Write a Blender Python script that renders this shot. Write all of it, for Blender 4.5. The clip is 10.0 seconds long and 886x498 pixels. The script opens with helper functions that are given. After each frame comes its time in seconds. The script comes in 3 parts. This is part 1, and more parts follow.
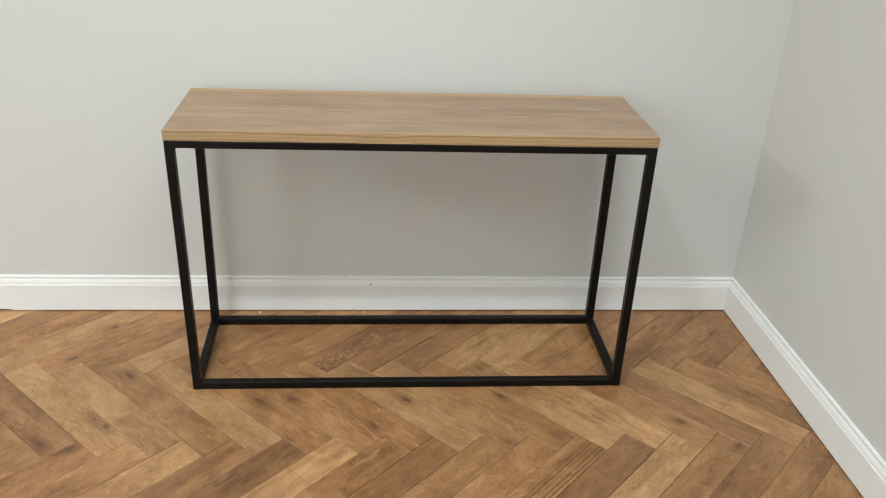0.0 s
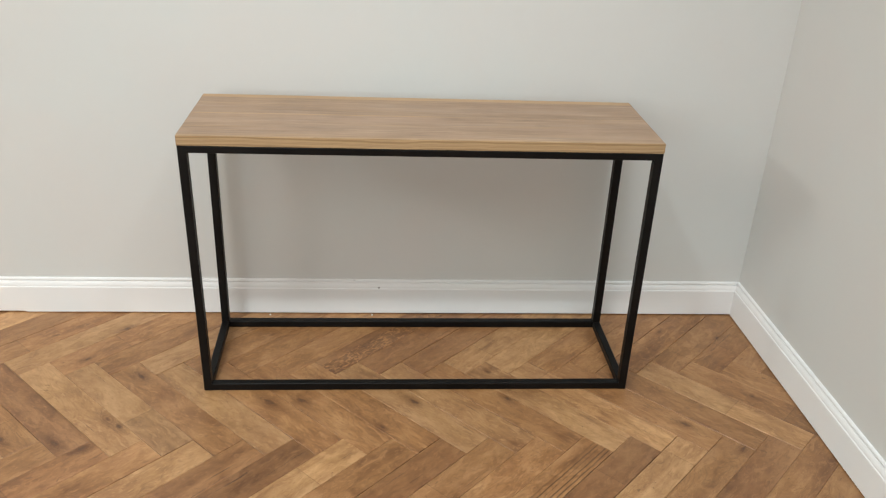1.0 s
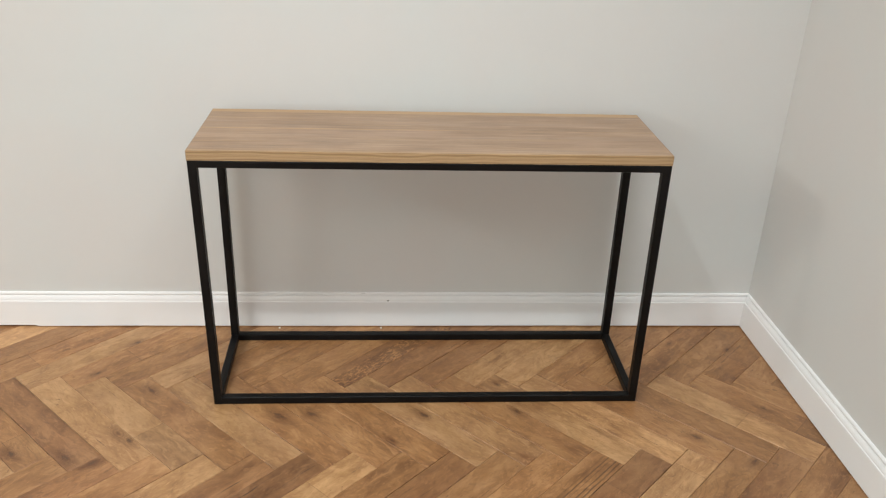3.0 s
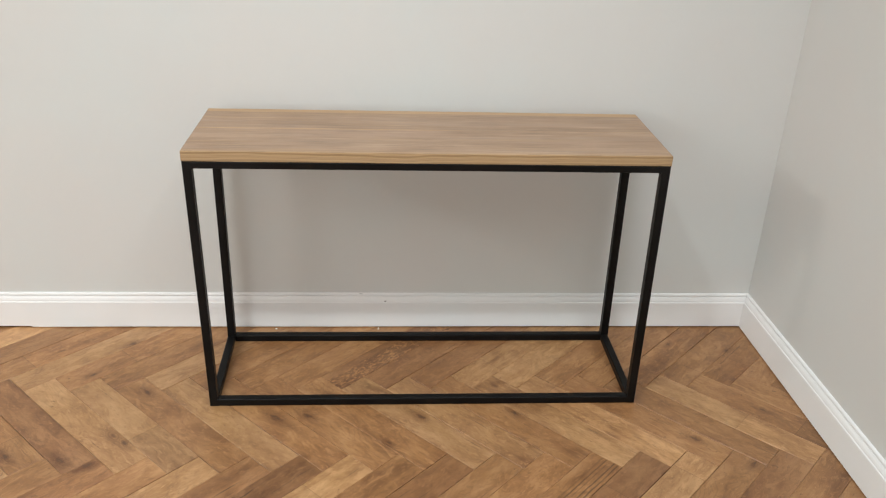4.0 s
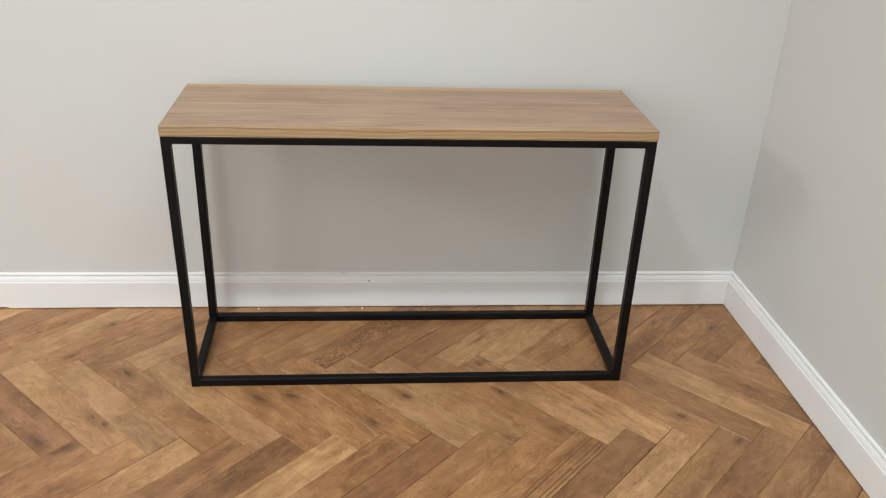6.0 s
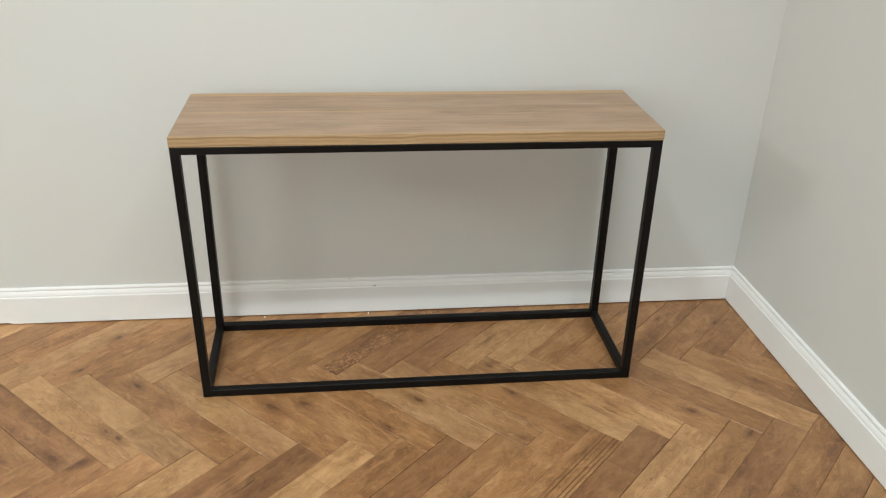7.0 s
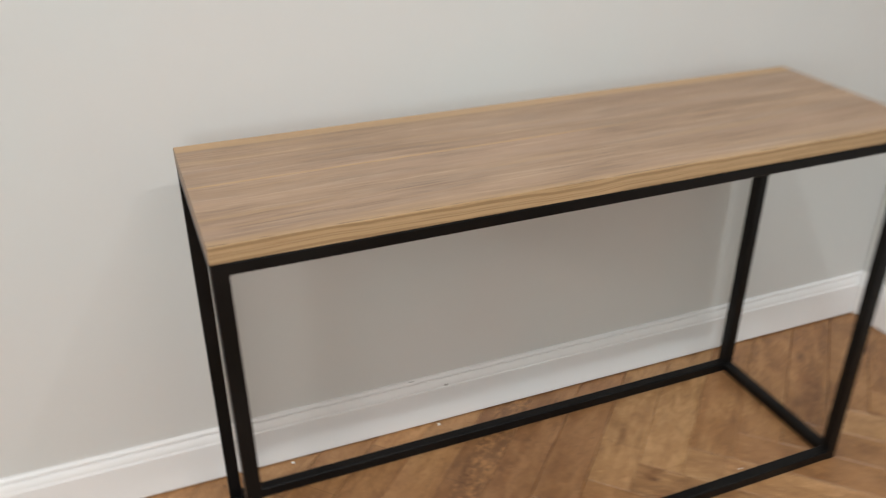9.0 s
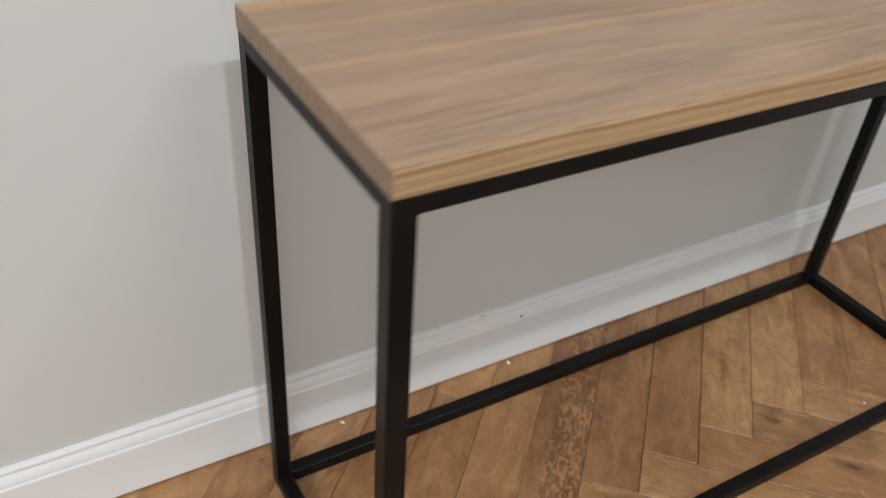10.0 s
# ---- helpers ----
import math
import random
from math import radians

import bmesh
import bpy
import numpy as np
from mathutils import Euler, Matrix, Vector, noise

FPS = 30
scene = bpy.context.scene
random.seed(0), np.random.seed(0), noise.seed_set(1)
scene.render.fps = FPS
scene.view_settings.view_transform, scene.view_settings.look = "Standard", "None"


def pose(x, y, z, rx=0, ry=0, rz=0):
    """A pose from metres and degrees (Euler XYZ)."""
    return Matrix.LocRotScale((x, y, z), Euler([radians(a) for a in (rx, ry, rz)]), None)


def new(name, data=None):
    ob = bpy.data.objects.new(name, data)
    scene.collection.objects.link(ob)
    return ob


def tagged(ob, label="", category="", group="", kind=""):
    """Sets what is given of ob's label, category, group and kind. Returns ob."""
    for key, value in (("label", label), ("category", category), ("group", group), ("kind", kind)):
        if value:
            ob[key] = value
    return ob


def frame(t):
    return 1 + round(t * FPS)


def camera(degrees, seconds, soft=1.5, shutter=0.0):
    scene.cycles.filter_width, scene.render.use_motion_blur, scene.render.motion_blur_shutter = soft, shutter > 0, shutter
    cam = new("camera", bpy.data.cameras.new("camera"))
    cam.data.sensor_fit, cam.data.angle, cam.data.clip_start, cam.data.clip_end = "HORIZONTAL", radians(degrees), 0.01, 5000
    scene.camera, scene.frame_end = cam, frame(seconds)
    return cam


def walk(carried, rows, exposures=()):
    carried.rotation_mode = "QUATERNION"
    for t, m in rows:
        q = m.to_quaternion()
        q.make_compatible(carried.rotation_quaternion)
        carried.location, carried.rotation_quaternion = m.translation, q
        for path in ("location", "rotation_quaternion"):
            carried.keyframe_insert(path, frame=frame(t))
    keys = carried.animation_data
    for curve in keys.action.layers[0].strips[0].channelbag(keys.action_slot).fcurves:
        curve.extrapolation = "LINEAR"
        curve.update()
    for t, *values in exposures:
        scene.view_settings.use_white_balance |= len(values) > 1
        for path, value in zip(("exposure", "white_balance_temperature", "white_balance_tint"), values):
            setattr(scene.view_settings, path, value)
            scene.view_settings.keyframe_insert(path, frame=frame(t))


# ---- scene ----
# The camera and its walk: seconds, eye, yaw, pitch and lean.
cam = camera(55.57, 10.0, soft=1.2, shutter=0.8)
ROWS = [
    (0.0, 0.2840, -2.3452, 1.4005, -5.195, -26.519, 2.683),
    (0.5, 0.2830, -2.3553, 1.4129, -4.891, -26.501, 2.818),
    (1.0, 0.2815, -2.3713, 1.4139, -4.582, -26.287, 2.601),
    (1.5, 0.2728, -2.3744, 1.4156, -4.420, -25.994, 2.467),
    (2.0, 0.2801, -2.3792, 1.4243, -4.259, -25.796, 2.373),
    (2.5, 0.2745, -2.3780, 1.4194, -4.015, -25.497, 2.119),
    (4.0, 0.2859, -2.3530, 1.4212, -3.987, -25.734, 2.039),
    (4.5, 0.2819, -2.3483, 1.4178, -4.155, -25.713, 2.157),
    (5.0, 0.2914, -2.3403, 1.4109, -4.239, -25.894, 2.037),
    (5.5, 0.2921, -2.3375, 1.3899, -4.854, -26.761, 2.424),
    (7.0, 0.2081, -2.3359, 1.4004, -6.792, -26.633, 1.466),
    (7.5, 0.1144, -2.2731, 1.3768, -7.940, -26.497, 1.188),
    (7.8, 0.0238, -2.1115, 1.3295, -7.569, -26.656, 1.219),
    (8.0, -0.0153, -1.9581, 1.2984, -7.504, -26.479, 0.033),
    (8.3, -0.1064, -1.8090, 1.2913, -9.651, -27.109, 0.332),
    (8.5, -0.1771, -1.6521, 1.2732, -12.152, -27.598, 0.951),
    (8.8, -0.2354, -1.4918, 1.2471, -19.475, -27.196, 1.201),
    (9.0, -0.2836, -1.3618, 1.2261, -21.859, -28.337, 0.000),
    (9.2, -0.3139, -1.2224, 1.1882, -22.039, -30.092, -1.542),
    (9.4, -0.3482, -1.0959, 1.1495, -22.390, -30.567, -1.119),
    (9.5, -0.3721, -1.0339, 1.1394, -22.396, -31.809, -0.983),
    (9.6, -0.3845, -1.0075, 1.1364, -22.949, -33.404, -0.885),
    (9.7, -0.4020, -0.9610, 1.1140, -24.721, -35.543, 0.232),
    (9.8, -0.4275, -0.9365, 1.0970, -27.865, -35.935, 1.777),
    (9.9, -0.4370, -0.9209, 1.0843, -29.503, -36.011, 3.028),
    (10.0, -0.4584, -0.8837, 1.0580, -32.045, -36.084, 4.716),
]
walk(cam, [(t, pose(x, y, z, 90 + pitch, 0, yaw) @ pose(0, 0, 0, 0, 0, lean)) for t, x, y, z, yaw, pitch, lean in ROWS],
     exposures=((0.0, -0.05, 6200, 2.0), (1.0, -0.05, 6290, 5.0), (2.0, -0.05, 6360, 6.5), (4.0, -0.05, 6310, 7.0), (5.5, -0.07, 6210, 8.0), (7.0, -0.07, 6290, 2.0),
                (8.0, -0.10, 6280, 4.0), (8.5, -0.16, 6290, 5.0), (9.0, -0.19, 6340, 8.0), (9.5, -0.25, 6370, 8.5), (10.0, -0.29, 6180, 8.5)))

# ---- light: ceiling battens (one an added fill) and downlights, an added window, and the bounce of the pale room ----
ROOM_H = 3.0            # ceiling height
WALL_Y = 0.016          # face of the wall behind the table (its skirting stands at y = 0)
WALL_X = 1.4628         # face of the wall at the corner
SKEW = 0.0165           # that wall runs about one degree out of square
LEFT, FRONT = -6.4, -5.0
BOARD_W, BOARD_L = 0.08966, 0.4961     # a floor board
# ceiling battens: middle, length, width, watts, colour
COOL, WARM = (0.975, 1.0, 1.030), (1.034, 1.004, 0.974)
# the third is no known fitting: a wide soft fill added for the east wall
BATTENS = ((0.50, -1.87, 0.8, 0.03, 15.0, COOL), (0.40, -0.66, 0.9, 0.06, 3.5, COOL), (-2.8, -3.2, 2.4, 1.8, 66.0, WARM), (-5.2, -1.8, 1.2, 1.0, 146.0, WARM))
# ceiling downlights, tilted to the wall: place, watts, width of the beam
DOWNLIGHTS = ((-0.33, -1.87, 130.0, 88.0), (1.12, -1.87, 79.0, 88.0))
# the added, unseen window behind the camera: its opening in the south wall (x, z), and the fill light in it
WINDOW = (-3.4, -1.0, 0.9, 2.2)
WINDOW_WATTS = 56.0
world = bpy.data.worlds.new("world")
world.use_nodes = True
world.node_tree.nodes["Background"].inputs[0].default_value = (0.8, 0.85, 0.9, 1)
world.node_tree.nodes["Background"].inputs[1].default_value = 0.02
scene.world = world


# ---- small helpers ----
def part(name, bm, material, parent=None, label="", smooth=False):
    """Links a bmesh as one mesh object, under a thing or under a part."""
    me = bpy.data.meshes.new(name)
    bmesh.ops.recalc_face_normals(bm, faces=bm.faces)
    bm.to_mesh(me)
    bm.free()
    if smooth:
        for p in me.polygons:
            p.use_smooth = True
    me.materials.append(material)
    ob = new(name, me)
    ob.parent = parent
    if label:
        tagged(ob, label)
    return ob


def box(x0, x1, y0, y1, z0, z1, bevel=0.0, segments=2):
    bm = bmesh.new()
    bmesh.ops.create_cube(bm, size=1, matrix=Matrix.LocRotScale(
        ((x0 + x1) / 2, (y0 + y1) / 2, (z0 + z1) / 2), None, (x1 - x0, y1 - y0, z1 - z0)))
    if bevel:
        bmesh.ops.bevel(bm, geom=bm.edges[:], offset=bevel, segments=segments, affect="EDGES", profile=0.5)
    return bm


def prism(bm, rings):
    """Closed skin over equal rings of corners."""
    loops = [[bm.verts.new(p) for p in ring] for ring in rings]
    for a, b in zip(loops, loops[1:]):
        for i in range(len(a)):
            j = (i + 1) % len(a)
            bm.faces.new((a[i], a[j], b[j], b[i]))
    bm.faces.new(loops[0][::-1])
    bm.faces.new(loops[-1])
    return bm


def empty(name, at):
    ob = new(name)
    ob.empty_display_size = 0.05
    ob.location = at
    return ob


# ---- materials ----
class Nodes:
    """Short hand for a node material."""

    def __init__(self, name):
        self.material = bpy.data.materials.new(name)
        self.material.use_nodes = True
        self.tree = self.material.node_tree
        self.bsdf = self.tree.nodes["Principled BSDF"]

    def add(self, kind, **values):
        node = self.tree.nodes.new(kind)
        for key, value in values.items():
            setattr(node, key, value)
        return node

    def link(self, a, b):
        self.tree.links.new(a, b)

    def feed(self, value, socket):
        if isinstance(value, bpy.types.NodeSocket):
            self.link(value, socket)
        else:
            socket.default_value = value

    def math(self, op, a, b=0.0, c=0.0, clamp=False):
        node = self.add("ShaderNodeMath", operation=op, use_clamp=clamp)
        for value, socket in zip((a, b, c), node.inputs):
            self.feed(value, socket)
        return node.outputs[0]

    def noise(self, vector, scale, detail=4.0, rough=0.55, distort=0.0):
        node = self.add("ShaderNodeTexNoise")
        self.link(vector, node.inputs["Vector"])
        for key, value in (("Scale", scale), ("Detail", detail), ("Roughness", rough), ("Distortion", distort)):
            node.inputs[key].default_value = value
        return node.outputs[0]

    def mapped(self, vector, scale, shift=(0, 0, 0)):
        node = self.add("ShaderNodeMapping")
        self.link(vector, node.inputs["Vector"])
        node.inputs["Scale"].default_value = scale
        self.feed(shift, node.inputs["Location"])
        return node.outputs[0]

    def ramp(self, value, stops):
        node = self.add("ShaderNodeValToRGB")
        self.link(value, node.inputs[0])
        while len(node.color_ramp.elements) < len(stops):
            node.color_ramp.elements.new(0.5)
        for element, (at, colour) in zip(node.color_ramp.elements, stops):
            element.position = at
            element.color = (*colour, 1) if len(colour) == 3 else colour
        return node.outputs[0]

    def span(self, value, low, high, to_low=0.0, to_high=1.0):
        node = self.add("ShaderNodeMapRange", interpolation_type="SMOOTHSTEP")
        for key, v in (("Value", value), ("From Min", low), ("From Max", high), ("To Min", to_low), ("To Max", to_high)):
            self.feed(v, node.inputs[key])
        return node.outputs[0]

    def mix(self, factor, a, b, blend="MIX"):
        node = self.add("ShaderNodeMix", data_type="RGBA", blend_type=blend)
        for value, socket in ((factor, node.inputs[0]), (a, node.inputs[6]), (b, node.inputs[7])):
            self.feed((*value, 1) if isinstance(value, tuple) and len(value) == 3 else value, socket)
        return node.outputs[2]

    def combine(self, x, y, z):
        node = self.add("ShaderNodeCombineXYZ")
        for value, socket in zip((x, y, z), node.inputs):
            self.feed(value, socket)
        return node.outputs[0]

    def bump(self, height, strength, distance):
        node = self.add("ShaderNodeBump")
        node.inputs["Strength"].default_value = strength
        node.inputs["Distance"].default_value = distance
        self.link(height, node.inputs["Height"])
        self.link(node.outputs[0], self.bsdf.inputs["Normal"])

    def out(self, **values):
        names = {"colour": "Base Color", "rough": "Roughness", "metal": "Metallic", "gloss": "Specular IOR Level"}
        for key, value in values.items():
            if isinstance(value, tuple) and len(value) == 3:
                value = (*value, 1)
            self.feed(value, self.bsdf.inputs[names[key]])
        return self.material


def paint(name, colour, rough, mottle, relief):
    """Wall or trim paint: roller stipple, faint blotches."""
    n = Nodes(name)
    at = n.add("ShaderNodeTexCoord").outputs["Object"]
    wide = n.noise(at, 1.7, 3.0)
    fine = n.noise(at, 420.0, 2.0)
    mid = n.noise(at, 18.0, 4.0)
    value = n.math("MULTIPLY_ADD", wide, mottle, n.math("MULTIPLY_ADD", mid, mottle * 0.35, 1.0 - mottle * 0.68))
    tint = n.mix(n.span(wide, 0.35, 0.65), tuple(c * f for c, f in zip(colour, (1.018, 0.998, 0.988))),
                 tuple(c * f for c, f in zip(colour, (0.985, 1.003, 1.003))))
    shade = n.combine(value, value, value)
    colour_out = n.mix(1.0, tint, shade, "MULTIPLY")
    n.bump(n.math("MULTIPLY_ADD", fine, 0.7, mid), 0.25, relief)
    return n.out(colour=colour_out, rough=n.math("MULTIPLY_ADD", mid, 0.1, rough - 0.05), gloss=0.35)


def board_oak(name, tone, joined=False, figure=0.0, lines=0.0):
    """Rustic oak floor board: the uv runs in metres along and across the board; tone: its darkest, middle and palest colour."""
    n = Nodes(name)
    uv = n.add("ShaderNodeUVMap", uv_map="board").outputs[0]
    if joined:
        chance = n.add("ShaderNodeNewGeometry").outputs["Random Per Island"]
    else:
        chance = n.add("ShaderNodeObjectInfo").outputs["Random"]
    shift = n.combine(n.math("MULTIPLY", chance, 37.0), n.math("MULTIPLY", chance, 91.0), n.math("MULTIPLY", chance, 13.0))
    at = n.mapped(uv, (1, 1, 1), shift)
    # knots: rare round cells that also bend the grain round them
    cells = n.add("ShaderNodeTexVoronoi", feature="F1")
    n.link(n.mapped(at, (5.5, 11.0, 1.0)), cells.inputs["Vector"])
    cells.inputs["Scale"].default_value = 1.0
    wobble = n.noise(at, 60.0, 3.0)
    near = n.math("MULTIPLY_ADD", wobble, 0.10, cells.outputs["Distance"])
    pick = n.add("ShaderNodeSeparateColor")
    n.link(cells.outputs["Color"], pick.inputs[0])
    rare = n.math("GREATER_THAN", pick.outputs[0], 0.95)
    size = n.math("MULTIPLY_ADD", pick.outputs[1], 0.12, 0.06)
    knot = n.math("MULTIPLY", rare, n.math("SUBTRACT", 1.0, n.span(near, 0.05, n.math("ADD", size, 0.05))))
    halo = n.math("MULTIPLY", rare, n.math("SUBTRACT", 1.0, n.span(near, 0.08, n.math("MULTIPLY_ADD", size, 1.6, 0.22))))
    if not joined:
        # the knot that this board has: its place on the board and its size
        spot = n.add("ShaderNodeAttribute", attribute_name="knot").outputs["Vector"]
        place = n.add("ShaderNodeSeparateXYZ")
        n.link(spot, place.inputs[0])
        here = n.add("ShaderNodeSeparateXYZ")
        n.link(uv, here.inputs[0])
        dx = n.math("MULTIPLY", n.math("SUBTRACT", here.outputs[0], place.outputs[0]), 0.45)
        dy = n.math("SUBTRACT", here.outputs[1], place.outputs[1])
        reach = n.math("SQRT", n.math("MULTIPLY_ADD", dx, dx, n.math("MULTIPLY", dy, dy)))
        rough_edge = n.math("MULTIPLY_ADD", n.noise(n.mapped(at, (45.0, 90.0, 1)), 1.0, 5.0, 0.75), 3.0, -1.5)
        reach = n.math("ADD", n.math("DIVIDE", reach, n.math("MAXIMUM", place.outputs[2], 0.0001)), rough_edge)
        there = n.math("GREATER_THAN", place.outputs[2], 0.0005)
        knot = n.math("MAXIMUM", knot, n.math("MULTIPLY", there, n.math("SUBTRACT", 1.0, n.span(reach, 0.32, 0.66))))
        halo = n.math("MAXIMUM", halo, n.math("MULTIPLY", there, n.math("SUBTRACT", 1.0, n.span(reach, 0.4, 3.6))))
    # grain: long fibres broken up by short figure
    bend = n.math("MULTIPLY", n.noise(n.mapped(at, (6.0, 14.0, 1)), 1.0, 3.0), 0.060)
    parts = n.add("ShaderNodeSeparateXYZ")
    n.link(at, parts.inputs[0])
    local = n.add("ShaderNodeSeparateXYZ")
    n.link(uv, local.inputs[0])
    across = n.math("ADD", parts.outputs[1], n.math("ADD", bend, n.math("MULTIPLY", halo, 0.014)))
    grained = n.combine(parts.outputs[0], across, parts.outputs[2])
    streak = n.noise(n.mapped(grained, (6.0, 46.0, 1)), 1.0, 5.0, 0.62)
    fine = n.noise(n.mapped(grained, (30.0, 240.0, 1)), 1.0, 3.0, 0.6)
    blotch = n.noise(n.mapped(grained, (15.0, 28.0, 1)), 1.0, 6.0, 0.62, 0.5)
    cloud = n.noise(n.mapped(at, (3.5, 6.0, 1)), 1.0, 4.0)
    value = n.math("ADD", n.math("MULTIPLY_ADD", streak, 0.15, n.math("MULTIPLY", fine, 0.05)),
                   n.math("MULTIPLY_ADD", blotch, 0.46, n.math("MULTIPLY", cloud, 0.43)))
    other = n.math("FRACT", n.math("MULTIPLY", chance, 7.31))
    band = n.noise(n.mapped(at, (1.3, 30.0, 1), (4.9, 0.8, 0)), 1.0, 4.0, 0.62, 0.3)
    value = n.math("ADD", value, n.math("MULTIPLY", n.math("SUBTRACT", band, 0.5), n.span(other, 0.35, 0.95, 0.06, 0.42)))
    value = n.math("SUBTRACT", value, 0.045)
    colour = n.ramp(value, [(0.345, tone[0]), (0.495, tone[1]), (0.655, tone[2])])
    # greyer brown and golden patches
    hue = n.noise(n.mapped(grained, (4.2, 11.0, 1), (3.7, 9.9, 0)), 1.0, 5.0, 0.58)
    colour = n.mix(1.0, colour, n.ramp(hue, [(0.34, (0.91, 0.885, 0.89)), (0.47, (0.995, 1.0, 0.995)), (0.62, (1.045, 1.065, 1.03))]), "MULTIPLY")
    # growth rings: wandering thin lines that close round the knots
    field = n.math("MULTIPLY_ADD", halo, 0.12, n.noise(n.mapped(at, (4.0, 13.0, 1), (0.7, 5.3, 0)), 1.0, 2.0, 0.45, 0.4))
    ring = n.span(n.math("SINE", n.math("MULTIPLY", field, 125.0)), 0.35, 0.95)
    ring = n.math("MULTIPLY", ring, n.span(hue, 0.40, 0.58))
    colour = n.mix(n.math("MULTIPLY", ring, n.span(chance, 0.3, 0.7, 0.05, 0.20)), colour, tuple(c * 0.62 for c in tone[0]))
    # smoked patches, short open cracks, flecks
    smoke = n.span(n.noise(n.mapped(grained, (8.0, 18.0, 1), (4.1, 7.7, 0)), 1.0, 6.0, 0.68, 0.5), 0.56, 0.70)
    colour = n.mix(n.math("MULTIPLY", smoke, 0.12), colour, tuple(c * 0.50 for c in tone[0]))
    straight = n.combine(parts.outputs[0], n.math("MULTIPLY_ADD", bend, 0.3, parts.outputs[1]), parts.outputs[2])
    crack = n.span(n.noise(n.mapped(straight, (3.0, 150.0, 1), (9.3, 2.1, 0)), 1.0, 3.0, 0.6), 0.665, 0.70)
    crack = n.math("MULTIPLY", crack, n.span(n.noise(n.mapped(at, (4.0, 9.0, 1), (2.2, 6.1, 0)), 1.0, 2.0), 0.46, 0.56))
    colour = n.mix(n.math("MULTIPLY", crack, 0.75), colour, (0.045, 0.021, 0.010))
    fleck_ = n.span(n.noise(n.mapped(grained, (40.0, 160.0, 1)), 1.0, 2.0), 0.68, 0.74)
    colour = n.mix(n.math("MULTIPLY", fleck_, 0.35), colour, tuple(min(1.0, c * 1.3) for c in tone[2]))
    paler = n.span(n.noise(n.mapped(grained, (10.0, 34.0, 1), (5.9, 3.3, 0)), 1.0, 4.0, 0.62, 0.6), 0.57, 0.65)
    colour = n.mix(n.math("MULTIPLY", paler, 0.42), colour, tuple(min(1.0, c * 1.12) for c in tone[2]))
    pip = n.span(n.noise(n.mapped(grained, (34.0, 70.0, 1), (1.7, 8.3, 0)), 1.0, 3.0, 0.6, 0.8), 0.68, 0.72)
    pip = n.math("MULTIPLY", pip, n.span(cloud, 0.44, 0.56))
    colour = n.mix(n.math("MULTIPLY", pip, 0.5), colour, (0.060, 0.028, 0.012))
    # small crisp figure: pale and dark flecks that lie this way and that
    speck = n.noise(n.mapped(grained, (46.0, 120.0, 1), (4.4, 1.9, 0)), 1.0, 3.0, 0.6, 1.2)
    colour = n.mix(n.math("MULTIPLY", n.span(speck, 0.57, 0.63), 0.26), colour, tuple(min(1.0, c * 1.15) for c in tone[2]))
    colour = n.mix(n.math("MULTIPLY", n.span(speck, 0.42, 0.35), 0.26), colour, tuple(c * 0.7 for c in tone[0]))
    # eased edges: the light they catch, painted as broken pale lines
    rim = n.math("MAXIMUM", n.span(n.math("ABSOLUTE", local.outputs[1]), BOARD_W / 2 - 0.0036, BOARD_W / 2 - 0.0018),
                 n.span(n.math("ABSOLUTE", local.outputs[0]), BOARD_L / 2 - 0.0036, BOARD_L / 2 - 0.0018))
    rim = n.math("MULTIPLY", rim, n.span(n.noise(n.mapped(at, (9.0, 9.0, 1), (6.6, 0.4, 0)), 1.0, 3.0), 0.50, 0.64))
    colour = n.mix(n.math("MULTIPLY", rim, 0.12), colour, tuple(min(1.0, c * 1.2) for c in tone[2]))
    rings = n.math("MULTIPLY_ADD", n.math("SINE", n.math("MULTIPLY", halo, 34.0)), 0.22, 0.58)
    colour = n.mix(n.math("MULTIPLY", halo, rings), colour, tuple(c * f for c, f in zip(tone[0], (0.62, 0.52, 0.45))))
    colour = n.mix(n.math("MULTIPLY", n.span(knot, 0.2, 0.8), 0.70), colour, (0.066, 0.032, 0.016))
    heart = n.math("MULTIPLY", n.span(knot, 0.6, 1.0), n.span(n.noise(n.mapped(at, (70.0, 120.0, 1), (2.6, 4.8, 0)), 1.0, 3.0, 0.6), 0.53, 0.60))
    colour = n.mix(n.math("MULTIPLY", heart, 0.25), colour, tone[1])
    if lines:
        comb = n.math("SINE", n.math("MULTIPLY", n.math("MULTIPLY_ADD", blotch, 0.006, local.outputs[1]), 560.0))
        stripe = n.math("MULTIPLY", n.span(comb, 0.1, 0.8), n.math("SUBTRACT", 1.0, n.span(local.outputs[1], -0.002, 0.022)))
        apart = n.math("SUBTRACT", 1.0, n.math("MULTIPLY", n.span(local.outputs[1], -0.022, -0.019), n.span(local.outputs[1], -0.009, -0.012)))
        stripe = n.math("MULTIPLY", n.math("MULTIPLY", stripe, apart), n.span(streak, 0.28, 0.5))
        colour = n.mix(n.math("MULTIPLY", stripe, lines), colour, tuple(c * 0.4 for c in tone[0]))
    if figure:
        curl = n.noise(n.mapped(at, (46.0, 105.0, 1)), 1.0, 3.0, 0.6, 1.3)
        half = n.math("SUBTRACT", 1.0, n.span(n.math("MULTIPLY_ADD", blotch, 0.02, local.outputs[1]), 0.022, 0.032))
        pale = n.math("MULTIPLY", n.span(curl, 0.54, 0.59), n.math("MULTIPLY", half, figure))
        deep = n.math("MULTIPLY", n.span(curl, 0.53, 0.45), n.math("MULTIPLY", half, figure))
